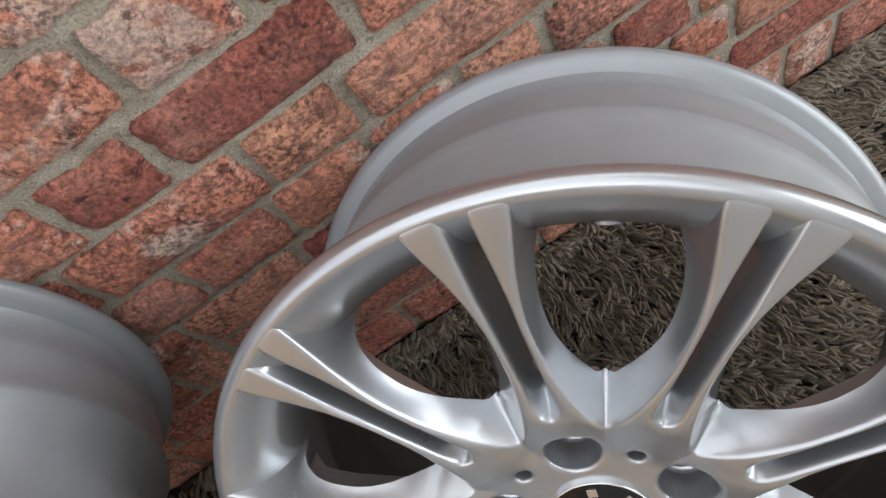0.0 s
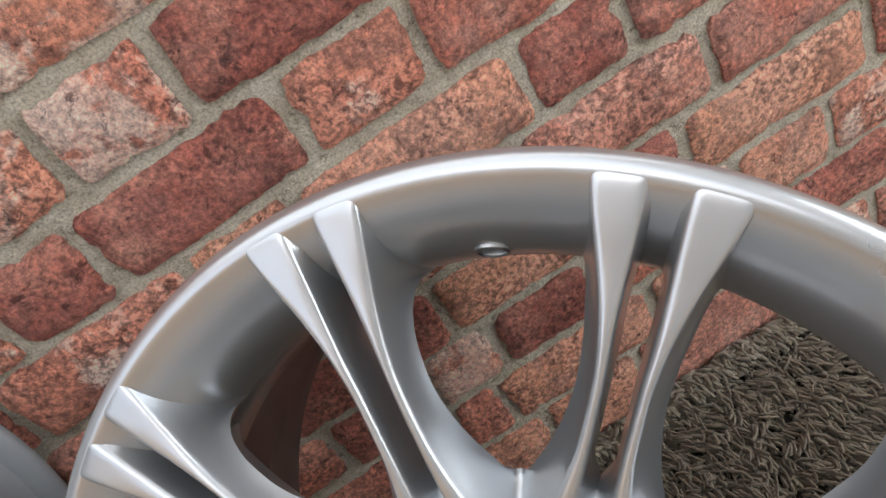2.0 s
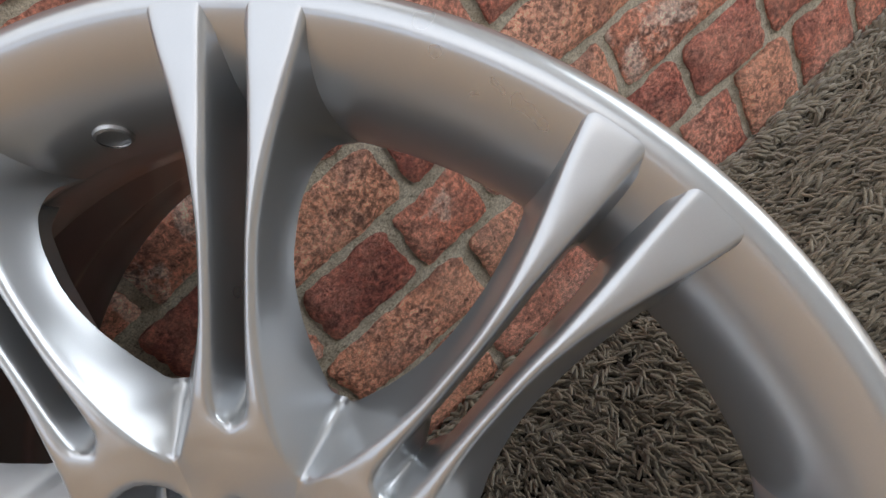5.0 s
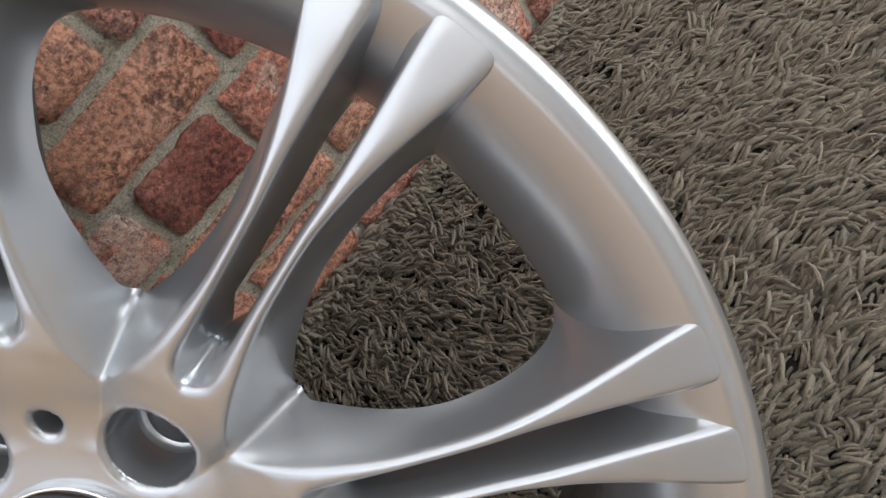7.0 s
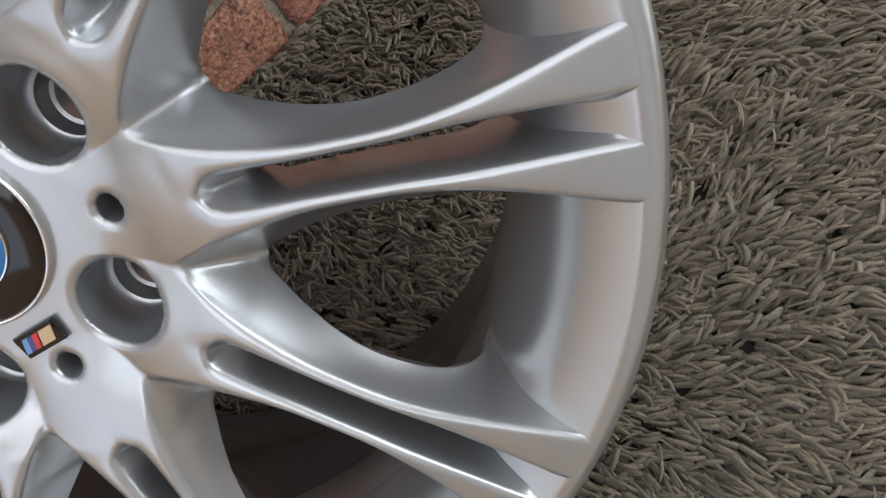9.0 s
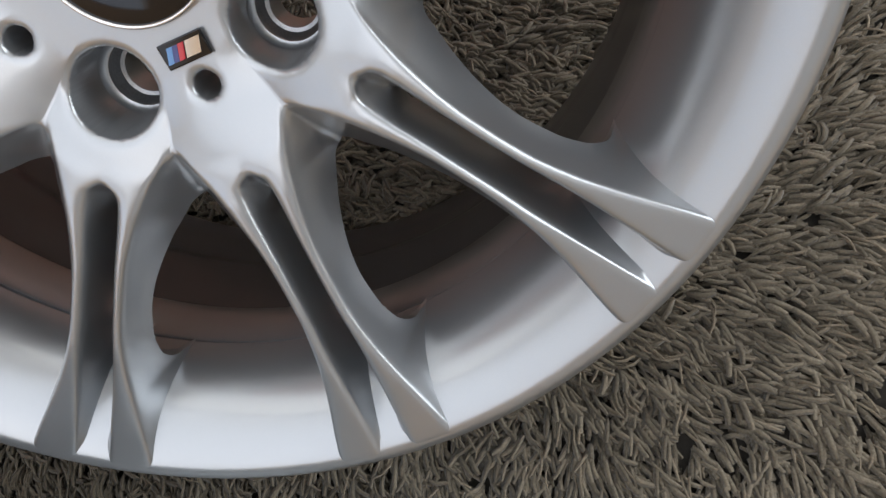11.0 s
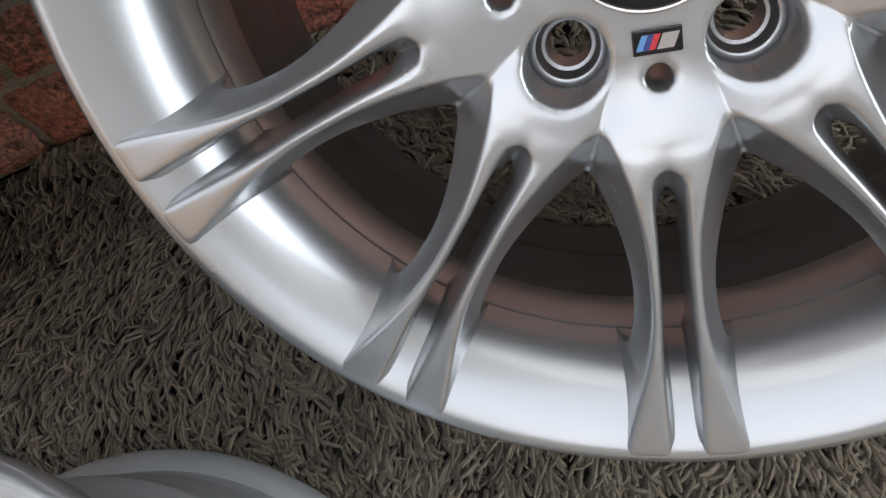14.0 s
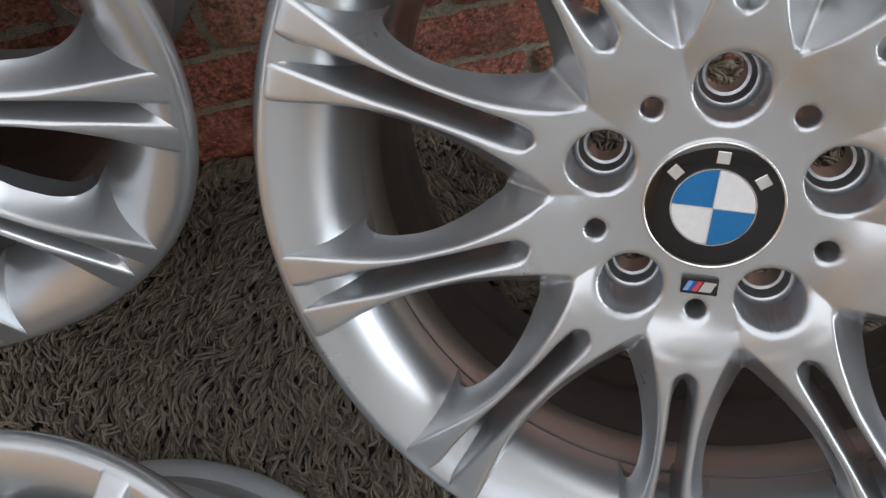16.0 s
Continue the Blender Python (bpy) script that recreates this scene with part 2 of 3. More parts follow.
def interp(x, table):
    """A smooth curve through the table that never overshoots its points."""
    key = id(table)
    if key not in SLOPES:
        xs, ys = np.array([p for p, _ in table]), np.array([q for _, q in table])
        h, d = np.diff(xs), np.diff(ys) / np.diff(xs)
        m = np.r_[d[0], np.where(d[:-1] * d[1:] > 0, 2 * d[:-1] * d[1:] / np.where(d[:-1] + d[1:] == 0, 1, d[:-1] + d[1:]), 0.0), d[-1]]
        SLOPES[key] = (xs, ys, h, m, table)
    xs, ys, h, m, _ = SLOPES[key]
    if x <= xs[0] or x >= xs[-1]:
        return float(ys[0] if x <= xs[0] else ys[-1])
    i = int(np.searchsorted(xs, x)) - 1
    u = (x - xs[i]) / h[i]
    return float(ys[i] * (1 + 2 * u) * (1 - u) ** 2 + m[i] * h[i] * u * (1 - u) ** 2 + ys[i + 1] * u * u * (3 - 2 * u) - m[i + 1] * h[i] * u * u * (1 - u))


# the bowl turns outwards on one arc and rolls over the lip on a tighter one
BOWL = [(0.2003, -0.031)]
for k in range(26):
    slope = radians(6 + 56 * (k + 0.5) / 26)
    BOWL.append((BOWL[-1][0] + 0.0649 / 26 * math.sin(slope), BOWL[-1][1] + 0.0649 / 26 * math.cos(slope)))
LIP = [BOWL[-1]]
for k in range(14):
    slope = radians(62 + 118 * (k + 0.5) / 14)
    LIP.append((LIP[-1][0] + 0.0075 * radians(118) / 14 * math.sin(slope), LIP[-1][1] + 0.0075 * radians(118) / 14 * math.cos(slope)))
LIP += [(LIP[-1][0] - 0.0004, 0.0095), (0.2440, 0.0065), (0.2370, 0.0045), (0.2290, 0.0035)]
CREST = smooth_profile([(0.033, -0.0030), (0.046, -0.0024), (0.056, -0.0012), (0.066, 0.0012), (0.076, 0.0046), (0.086, 0.0074), (0.1, 0.0098), (0.15, 0.0148), (0.2, 0.0186), (0.22, 0.0206), (0.2350, 0.0217), (0.2400, 0.0213), (0.2415, 0.0200)], 6)
# sideways distance from the middle of a pair of spokes to the crests
OUTER = [(0.0785, 0.0243), (0.082, 0.0231), (0.088, 0.0207), (0.097, 0.0177), (0.105, 0.0158), (0.115, 0.0139), (0.125, 0.0124), (0.137, 0.0115), (0.150, 0.0114), (0.162, 0.0117), (0.174, 0.0130), (0.184, 0.0146), (0.194, 0.0168), (0.205, 0.0197), (0.215, 0.0226), (0.228, 0.0264), (0.2386, 0.0289), (0.242, 0.0293)]
INNER = [(0.0955, 0.0), (0.0962, 0.0022), (0.0975, 0.0038), (0.0995, 0.0050), (0.103, 0.0058), (0.110, 0.0060), (0.130, 0.0057), (0.160, 0.0060), (0.185, 0.0070), (0.205, 0.0071), (0.2386, 0.0070), (0.242, 0.0070)]
# half angle of the opening between two pairs, at its edge
OPEN = [(0.1077, 0.0), (0.1080, 1.1), (0.1088, 2.0), (0.1102, 2.8), (0.1130, 3.8), (0.1172, 5.2), (0.124, 7.2), (0.1375, 9.75), (0.150, 11.1), (0.1594, 11.55), (0.172, 11.7), (0.1846, 11.4), (0.1940, 10.95), (0.1986, 10.4), (0.2003, 9.7)]
RIM_OPEN = [(0.2003, 9.7), (0.204, 10.2), (0.209, 10.7), (0.216, 11.05), (0.224, 11.15), (0.242, 11.1)]
EDGE_Z = [(0.0795, 0.0056), (0.081, 0.0040), (0.088, -0.0022), (0.0980, -0.0106), (0.1077, -0.0185), (0.1080, -0.0157), (0.1088, -0.0137), (0.1102, -0.0122), (0.1135, -0.0108), (0.1172, -0.0096), (0.124, -0.0074), (0.1375, -0.0032), (0.150, -0.0008), (0.1594, 0.0), (0.172, -0.0004), (0.1846, -0.0032), (0.192, -0.0086), (0.1975, -0.0170), (0.2003, -0.0310)]
SLOT_Z = [(0.0955, 0.0093), (0.0975, 0.0040), (0.1010, -0.0010), (0.1070, -0.0070), (0.1150, -0.0125), (0.13, -0.0140), (0.16, -0.014), (0.185, -0.017), (0.2003, -0.0315)]
NTOP, NWALL, NSLOT = 21, 9, 6
BOWL_TOP = BOWL + LIP[1:7]


def bowl_z(r):
    return float(np.interp(r, [p for p, _ in BOWL_TOP], [q for _, q in BOWL_TOP]))


def section(r):
    """One half of a pair of spokes at radius r, from the middle of the slot to the middle of the opening: (angle, z) for each column."""
    top = interp(r, CREST)
    yo, yi = interp(r, OUTER), interp(r, INNER) if r > 0.0955 else 0.0
    ao = min(17.6, math.degrees(math.asin(min(1.0, yo / r))))
    ai = math.degrees(math.asin(yi / r))
    rim = r > 0.2003
    ab = 18 - (interp(r, RIM_OPEN) if rim else interp(r, OPEN)) if r > 0.1077 else 18.0
    zb = bowl_z(r) - 0.0012 if rim else interp(r, EDGE_Z)
    si = ai * 0.80 * max(0.0, min(1.0, (r - 0.110) / 0.008)) if not rim else ai * 0.6
    zi = bowl_z(r) - 0.0012 if rim else interp(r, SLOT_Z)
    if r < 0.0955:
        zi = top
    w = max(1e-6, math.radians(ao - ai) * r)
    rise = max(0.0, min(1.0, (r - 0.079) / 0.012))
    ro = min(0.0022, 0.42 * w) * rise
    ri = ro if ai > 0 else 0.0
    cols = [(si, min(zi, top) - 0.009 if not rim else zi - 0.004)]
    for j in range(NSLOT):
        s = j / NSLOT
        cols.append((si + (ai - si) * s, zi + (top - ri - zi) * s))
    turn = [0.0, 22.5, 45.0, 67.5, 90.0]
    if ai > 0:
        even = [ri * (1 - math.cos(radians(q))) for q in turn] + [ri + (w - ri - ro) * q / 12 for q in range(1, 12)]
    else:
        even = [(w - ro) * q / 16 for q in range(16)]
    even += [w - ro * (1 - math.cos(radians(q))) for q in turn[::-1]]
    across = [rise * d + (1 - rise) * w * k / (NTOP - 1) for k, d in enumerate(even)]
    for d in across:
        s = d / w
        drop = 0.0
        # quarter-round edges; the middle of the spoke is domed, its outer end is flat
        if d < ri:
            drop += ri - math.sqrt(max(0.0, ri * ri - (ri - d) ** 2))
        if w - d < ro:
            drop += ro - math.sqrt(max(0.0, ro * ro - (ro - w + d) ** 2))
        drop -= 0.0012 * math.sin(math.pi * s) * max(0.0, min(1.0, (0.225 - r) / 0.05)) * min(1.0, max(0.0, r - 0.0855) / 0.02)
        # the neck of each pair is rounded across
        neck = max(0.0, min(1.0, (r - 0.050) / 0.022)) * max(0.0, min(1.0, (0.112 - r) / 0.03))
        drop += 0.0022 * neck * ((ai + (ao - ai) * s) / 15.0) ** 2
        cols.append((ai + (ao - ai) * s, top - drop))
    t0 = cols[-1][1]
    low = min(zb, t0) if r > 0.0795 else t0
    for j in range(1, NWALL + 1):
        s = j / NWALL
        # the flank is a nearly flat slope, a little hollow
        cols.append((ao + (ab - ao) * s, t0 + (low - t0) * (s + 0.10 * math.sin(math.pi * s) * min(1.0, max(0.0, (r - 0.122) / 0.03)))))
    cols.append((ab - (ab - ao) * 0.85 * max(0.0, min(1.0, (r - 0.1077) / 0.004, (0.199 - r) / 0.006)), cols[-1][1] - 0.004))
    return cols


def hole_drop(x, y, holes):
    """The rounded lips of the bolt and pin holes."""
    d = 0.0
    for hx, hy, hr, lip in holes:
        e = math.hypot(x - hx, y - hy) - hr
        if e < lip:
            d += lip * 0.55 * (1 - max(0.0, e) / lip) ** 2
    return d


def wheel_face():
    """The spokes, hub and lips as one casting."""
    rows = list(np.arange(0.0335, 0.0785, 0.0010)) + list(np.arange(0.0785, 0.112, 0.0009)) + list(np.arange(0.112, 0.135, 0.0016)) + list(np.arange(0.135, 0.19, 0.0020)) + list(np.arange(0.19, 0.2410, 0.0015)) + [0.2412]
    holes = []
    for k in range(5):
        a = radians(-90 + 72 * k)
        holes.append((0.0596 * math.cos(a), 0.0596 * math.sin(a), PIN_R, 0.0022))
        a += radians(36)
        holes.append((PCD * math.cos(a), PCD * math.sin(a), BOLT_R, 0.0026))
    half = [section(r) for r in rows]
    nc = len(half[0])
    verts, faces, ids = [], [], {}

    def vert(i, s, side, j, back=False):
        a = half[i][j][0]
        deg = -90 + 36 * s + side * a
        key = (i, round((deg % 360) * 1e4), round(half[i][j][1] * 1e6), 0 if 0 < j < nc - 1 else j + 1, back)
        if key not in ids:
            ids[key] = len(verts)
            x, y = rows[i] * math.cos(radians(deg)), rows[i] * math.sin(radians(deg))
            z = half[i][j][1] - (hole_drop(x, y, holes) if rows[i] < 0.085 else 0)
            verts.append([x, y, z])
        return ids[key]

    for s in range(10):
        for side in (1, -1):
            for i in range(len(rows) - 1):
                for j in range(nc - 1):
                    under = j in (0, nc - 2)
                    q = [vert(i, s, side, j, under), vert(i + 1, s, side, j, under), vert(i + 1, s, side, j + 1, under), vert(i, s, side, j + 1, under)]
                    if rows[i] < 0.1095 and j == 0 or rows[i] < 0.1077 and j == nc - 2:
                        continue
                    u = list(dict.fromkeys(q))
                    if len(u) < 3:
                        continue
                    if rows[i] < 0.082:
                        cx, cy = sum(verts[k][0] for k in u) / len(u), sum(verts[k][1] for k in u) / len(u)
                        if any(math.hypot(cx - hx, cy - hy) < hr for hx, hy, hr, _ in holes):
                            continue
                    faces.append(tuple(u if side == 1 else u[::-1]))
    # draw the edges of the holes onto true circles
    count = {}
    for fc in faces:
        for a, b in zip(fc, fc[1:] + fc[:1]):
            e = (min(a, b), max(a, b))
            count[e] = count.get(e, 0) + 1
    held, ring = set(), {}
    for (a, b), c in count.items():
        if c == 1:
            for k in (a, b):
                held.add(k)
                x, y, z = verts[k]
                for hx, hy, hr, _ in holes:
                    d = math.hypot(x - hx, y - hy)
                    if abs(d - hr) < 0.0013 and math.hypot(x, y) < 0.082:
                        verts[k][0], verts[k][1] = hx + (x - hx) / d * hr, hy + (y - hy) / d * hr
                        ring[k] = (hx, hy, hr)
    # soften the casting: every vertex drifts towards the mean of its neighbours
    v = np.array(verts)
    pairs = np.array(list(count))
    free = np.ones(len(v), dtype=bool)
    free[list(held)] = False
    degree = np.bincount(pairs.ravel(), minlength=len(v))[:, None]
    for _ in range(5):
        mean = np.zeros_like(v)
        np.add.at(mean, pairs[:, 0], v[pairs[:, 1]])
        np.add.at(mean, pairs[:, 1], v[pairs[:, 0]])
        mean /= np.maximum(degree, 1)
        v[free] += 0.5 * (mean - v)[free]
    verts = v.tolist()
    # the walls of the holes go straight down from their rounded lips
    down = {}
    for k, (hx, hy, hr) in ring.items():
        down[k] = []
        for shrink, drop in ((0.0004, 0.0016), (0.0006, 0.030)):
            down[k].append(len(verts))
            verts.append([hx + (verts[k][0] - hx) * (1 - shrink / hr), hy + (verts[k][1] - hy) * (1 - shrink / hr), verts[k][2] - drop if drop < 0.01 else -0.027])
    for fc in list(faces):
        for a, b in zip(fc, fc[1:] + fc[:1]):
            if a in ring and b in ring and count[(min(a, b), max(a, b))] == 1:
                faces.append((b, a, down[a][0], down[b][0]))
                faces.append((down[b][0], down[a][0], down[a][1], down[b][1]))
    return mesh_from("spokes", verts, faces, SILVER, 75)


def wheel_rim():
    """The front flange and the bowl that the spokes run into."""
    v, f = lathe([(0.2022, -0.0318)] + BOWL[:-1] + LIP, 300)
    return mesh_from("rim", v, [q[::-1] for q in f], SILVER, 42)


def wheel_barrel():
    outside = [(0.2290, 0.0035), (0.2262, 0.0015), (0.2255, -0.012), (0.2262, -0.020), (0.2225, -0.030), (0.2120, -0.044), (0.2085, -0.052), (0.2085, -0.078), (0.2110, -0.088), (0.2165, -0.104), (0.2215, -0.116), (0.2256, -0.122), (0.2262, -0.127), (0.2240, -0.134), (0.2243, -0.150), (0.2266, -0.159), (0.2268, -0.165), (0.2248, -0.172), (0.2250, -0.184), (0.2280, -0.189), (0.2360, -0.1905), (0.2405, -0.1925), (0.2424, -0.1960), (0.2424, -0.2000), (0.2410, -0.2030), (0.2375, -0.2038)]
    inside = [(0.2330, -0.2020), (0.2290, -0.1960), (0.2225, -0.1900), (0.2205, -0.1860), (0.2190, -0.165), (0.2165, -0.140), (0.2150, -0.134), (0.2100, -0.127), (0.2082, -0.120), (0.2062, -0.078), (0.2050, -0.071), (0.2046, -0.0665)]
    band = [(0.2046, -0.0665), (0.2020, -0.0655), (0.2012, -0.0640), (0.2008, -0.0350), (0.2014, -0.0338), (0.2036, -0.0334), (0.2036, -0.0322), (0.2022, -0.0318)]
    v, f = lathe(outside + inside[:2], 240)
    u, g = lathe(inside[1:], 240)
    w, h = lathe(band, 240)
    return mesh_from("barrel", v, f, MATTE, 42), mesh_from("inner_barrel", u, g, INSIDE_SHADE, 42), mesh_from("barrel_lip", w, h, SILVER, 42)


def bolt_hole():
    prof = [(0.0166, -0.0245), (0.0162, -0.0260), (0.0150, -0.0275), (0.0140, -0.0278), (0.0136, -0.0300), (0.0118, -0.0345), (0.0102, -0.0350), (0.0096, -0.0380), (0.0094, -0.0500)]
    v, f = lathe(prof, 48)
    return mesh_from("bolt_hole", v, [q[::-1] for q in f], SILVER, 35)


def seat_ring():
    v, f = lathe([(0.0136, -0.0296), (0.0117, -0.0342), (0.0104, -0.0346)], 48)
    return mesh_from("bolt_seat", v, [q[::-1] for q in f], BRIGHT, 35)


def pin_hole():
    v, f = lathe([(0.0050, -0.024), (0.0049, -0.027), (0.0048, -0.040)], 24)
    return mesh_from("pin_hole", v, [q[::-1] for q in f], SILVER, 35)


def disc_sector(r0, r1, a0, a1, z, steps=18):
    v, f = [], []
    for i in range(steps + 1):
        a = radians(a0 + (a1 - a0) * i / steps)
        for r, zz in ((r0, z), (r1, z), (r1, z - 0.0006), (r0, z - 0.0006)):
            v.append((r * math.cos(a), r * math.sin(a), zz))
    for i in range(steps):
        for j in range(4):
            f.append((4 * i + j, 4 * i + 4 + j, 4 * i + 4 + (j + 1) % 4, 4 * i + (j + 1) % 4)[::-1])
    f += [(0, 1, 2, 3), tuple(4 * steps + k for k in (3, 2, 1, 0))]
    return v, f


def alloy_wheel(label):
    wheel = tagged(new("alloy_wheel"), label, "wheel", "set of alloy wheels")
    part("spokes", wheel_face(), SILVER, wheel)
    rim = part("rim", wheel_rim(), SILVER, wheel)
    outer, inner, lip = wheel_barrel()
    part("barrel", outer, MATTE, wheel, "matte silver barrel")
    part("inner_barrel", inner, INSIDE_SHADE, wheel, "inside of the barrel, darkened for shade and dark reflections")
    part("barrel_lip", lip, SILVER, wheel)
    # the back of the hub with its mounting pad
    prof = [(0.0795, -0.046), (0.0790, -0.016), (0.0860, -0.010)]
    v, f = lathe(prof, 96)
    part("hub", mesh_from("hub", v, [q[::-1] for q in f], SILVER, 35), SILVER, wheel)
    bolt, seat, pin = bolt_hole(), seat_ring(), pin_hole()
    for k in range(5):
        a = radians(-54 + 72 * k)
        b = part("bolt_hole", bolt, SILVER, wheel)
        b.location = (PCD * math.cos(a), PCD * math.sin(a), -0.0012)
        part("bolt_seat", seat, BRIGHT, b, "bare machined bolt seat")
        a = radians(-90 + 72 * k)
        part("pin_hole", pin, SILVER, wheel).location = (0.0596 * math.cos(a), 0.0596 * math.sin(a), -0.0012)
    # the valve hole in the bowl, between two pairs of spokes
    v, f = lathe([(0.0062, 0.0016), (0.0074, 0.0012), (0.0078, 0.0), (0.0074, -0.001), (0.0062, -0.0012), (0.0058, -0.006), (0.0001, -0.0062)], 32)
    valve = part("valve_hole", mesh_from("valve_hole", v, [q[::-1] for q in f], BRIGHT, 35), BRIGHT, rim, "bright machined valve hole")
    valve.matrix_local = pose(0, 0, 0, 0, 0, 72.2) @ Matrix.Translation((BOWL[8][0], 0, BOWL[8][1])) @ pose(0, 0, 0, 0, -66, 0)
    # centre cap: a black domed disc in a bright ring, with a round of four enamel quarters
    v, f = lathe(smooth_profile([(0.0345, -0.0030), (0.0344, -0.0004), (0.0336, 0.0002), (0.0328, -0.0004), (0.0326, -0.0016)], 4), 96)
    cap = part("centre_cap", mesh_from("centre_cap", v, [q[::-1] for q in f], CHROME, 60), CHROME, wheel, "black, blue and white cap in a chrome ring")
    v, f = lathe([(0.0328, -0.0010), (0.0300, -0.0003), (0.0206, 0.0003), (0.0001, 0.0004)], 96)
    part("cap_disc", mesh_from("cap_disc", v, [q[::-1] for q in f], BLACK, 60), BLACK, cap, "glossy black enamel disc")
    v, f = lathe([(0.0200, 0.0002), (0.0201, 0.0012), (0.0206, 0.0013), (0.0209, 0.0002)], 96)
    part("cap_ring", mesh_from("cap_ring", v, f, CHROME, 60), CHROME, cap, "thin chrome ring")
    for k in range(4):
        v, f = disc_sector(0.0003, 0.0199, 90 * k + 0.8 - 2, 90 * k + 89.2 - 2, 0.0011)
        mt = (WHITE, BLUE)[k % 2]
        part("cap_quarter", mesh_from("cap_quarter", v, f, mt), mt, cap, ("white", "blue")[k % 2] + " enamel quarter")
    bm = bmesh.new()
    for a in (-2, 88):
        b2 = box(0.0398, 0.0005, 0.0007, at=(0, 0, 0.0011), m=pose(0, 0, 0, 0, 0, a))
        tmp = bpy.data.meshes.new("bar")
        b2.to_mesh(tmp)
        b2.free()
        bm.from_mesh(tmp)
    part("cap_cross", bm, CHROME, cap, "thin chrome cross")
    for a in (139, 87, 36):
        part("cap_mark", box(0.0062, 0.0062, 0.0008, 0.0003, (0.0263, 0, 0.0004), pose(0, 0, 0, 0, 0, a)), CHROME, cap, "raised chrome mark on the black ring")
    # the small badge below the cap
    badge = part("badge", box(0.0186, 0.0098, 0.0016, 0.0006, (0, -0.0449, -0.0006)), BLACK, wheel, "small black badge with three stripes")
    for x, mt, w in ((-0.0058, LIGHT_BLUE, 0.0024), (-0.0034, NAVY, 0.0022), (-0.0010, RED, 0.0024)):
        bm = box(w, 0.0058, 0.0006, 0, (x, -0.0449, 0.0004))
        for vt in bm.verts:
            vt.co.x += (vt.co.y + 0.0449) * 0.42
        part("badge_stripe", bm, mt, badge)
    bm = box(0.0062, 0.0058, 0.0006, 0, (0.0040, -0.0449, 0.0004))
    for vt in bm.verts:
        vt.co.x += (vt.co.y + 0.0449) * 0.42
    part("badge_mark", bm, CHROME, badge, "silver mark")
    return wheel


wheel = alloy_wheel("silver twin-spoke alloy wheel leaning against the brick wall")
wheel.matrix_world = MAIN
second = copy_thing(wheel, Matrix(((0.9689, 0.2471, 0.0135, -0.4866), (-0.0118, 0.1007, -0.9948, 0.1031), (-0.2472, 0.9637, 0.1005, 0.4134), (0, 0, 0, 1))) @ pose(0, 0, 0, 0, 0, 18))
tagged(second, "silver alloy wheel propped upright by the brick wall")
third = copy_thing(wheel, Matrix(((0.9414, 0.3302, -0.0683, -0.4587), (-0.3357, 0.9369, -0.0974, -0.2645), (0.0319, 0.1146, 0.9929, 0.2), (0, 0, 0, 1))) @ pose(0, 0, 0, 0, 0, -16.7))
tagged(third, "silver alloy wheel lying flat on the shaggy carpet")

# ---- the room ----
tagged(part("floor", box(ROOM_E - ROOM_W, WALL - ROOM_S, 0.1, 0, ((ROOM_E + ROOM_W) / 2, (WALL + ROOM_S) / 2, -0.0695)), BOARDS), "tan wood-effect floor round the carpet", "floor", kind="structure")
wall = tagged(part("wall_north", box(ROOM_E - ROOM_W, 0.12, 0.97, 0, ((ROOM_E + ROOM_W) / 2, WALL + 0.0605, 0.475)), MORTAR), "sandy grey mortar wall of reclaimed bricks", "wall", kind="structure")


def wall_with_window(name, length, centre, width, sill, head, m, foot=0.0, paint=PALE, label="pale grey painted plaster wall"):
    """A plastered wall along x with one opening."""
    bm = bmesh.new()
    a, b = centre - width / 2, centre + width / 2
    for x0, x1, z0, z1 in ((-length / 2, a, foot, ROOM_H), (b, length / 2, foot, ROOM_H), (a, b, foot, sill), (a, b, head, ROOM_H)):
        bmesh.ops.create_cube(bm, size=1.0, matrix=Matrix.LocRotScale(((x0 + x1) / 2, 0, (z0 + z1) / 2), None, (x1 - x0, 0.14, z1 - z0)))
    bm.transform(m)
    return tagged(part(name, bm, paint), label, "wall", kind="structure")


wall_with_window("wall_over_bricks", ROOM_E - ROOM_W, -(ROOM_E + ROOM_W) / 2, 2.3, 1.1, 1.92, pose((ROOM_E + ROOM_W) / 2, WALL + 0.08, 0), 0.965)
tagged(part("wall_south", box(ROOM_E - ROOM_W, 0.14, ROOM_H, 0, ((ROOM_E + ROOM_W) / 2, ROOM_S - 0.07, ROOM_H / 2)), PALE), "pale grey painted plaster wall", "wall", kind="structure")
# the west wall's opening only serves the added fill lamp
wall_with_window("wall_west", WALL - ROOM_S + 0.3, -0.85 - (WALL + ROOM_S) / 2, 2.05, 1.26, 2.3, pose(ROOM_W - 0.09, (WALL + ROOM_S) / 2, 0, 0, 0, 90), 0.0, CREAM, "tan painted plaster wall with an added opening for the west lamp")
wall_with_window("wall_east", WALL - ROOM_S + 0.3, -0.95 - (WALL + ROOM_S) / 2, 1.8, 0.02, 2.1, pose(ROOM_E + 0.09, (WALL + ROOM_S) / 2, 0, 0, 0, 90))
bm = bmesh.new()
# ceiling opening made to fit the added overhead lamp
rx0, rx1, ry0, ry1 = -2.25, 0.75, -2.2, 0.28
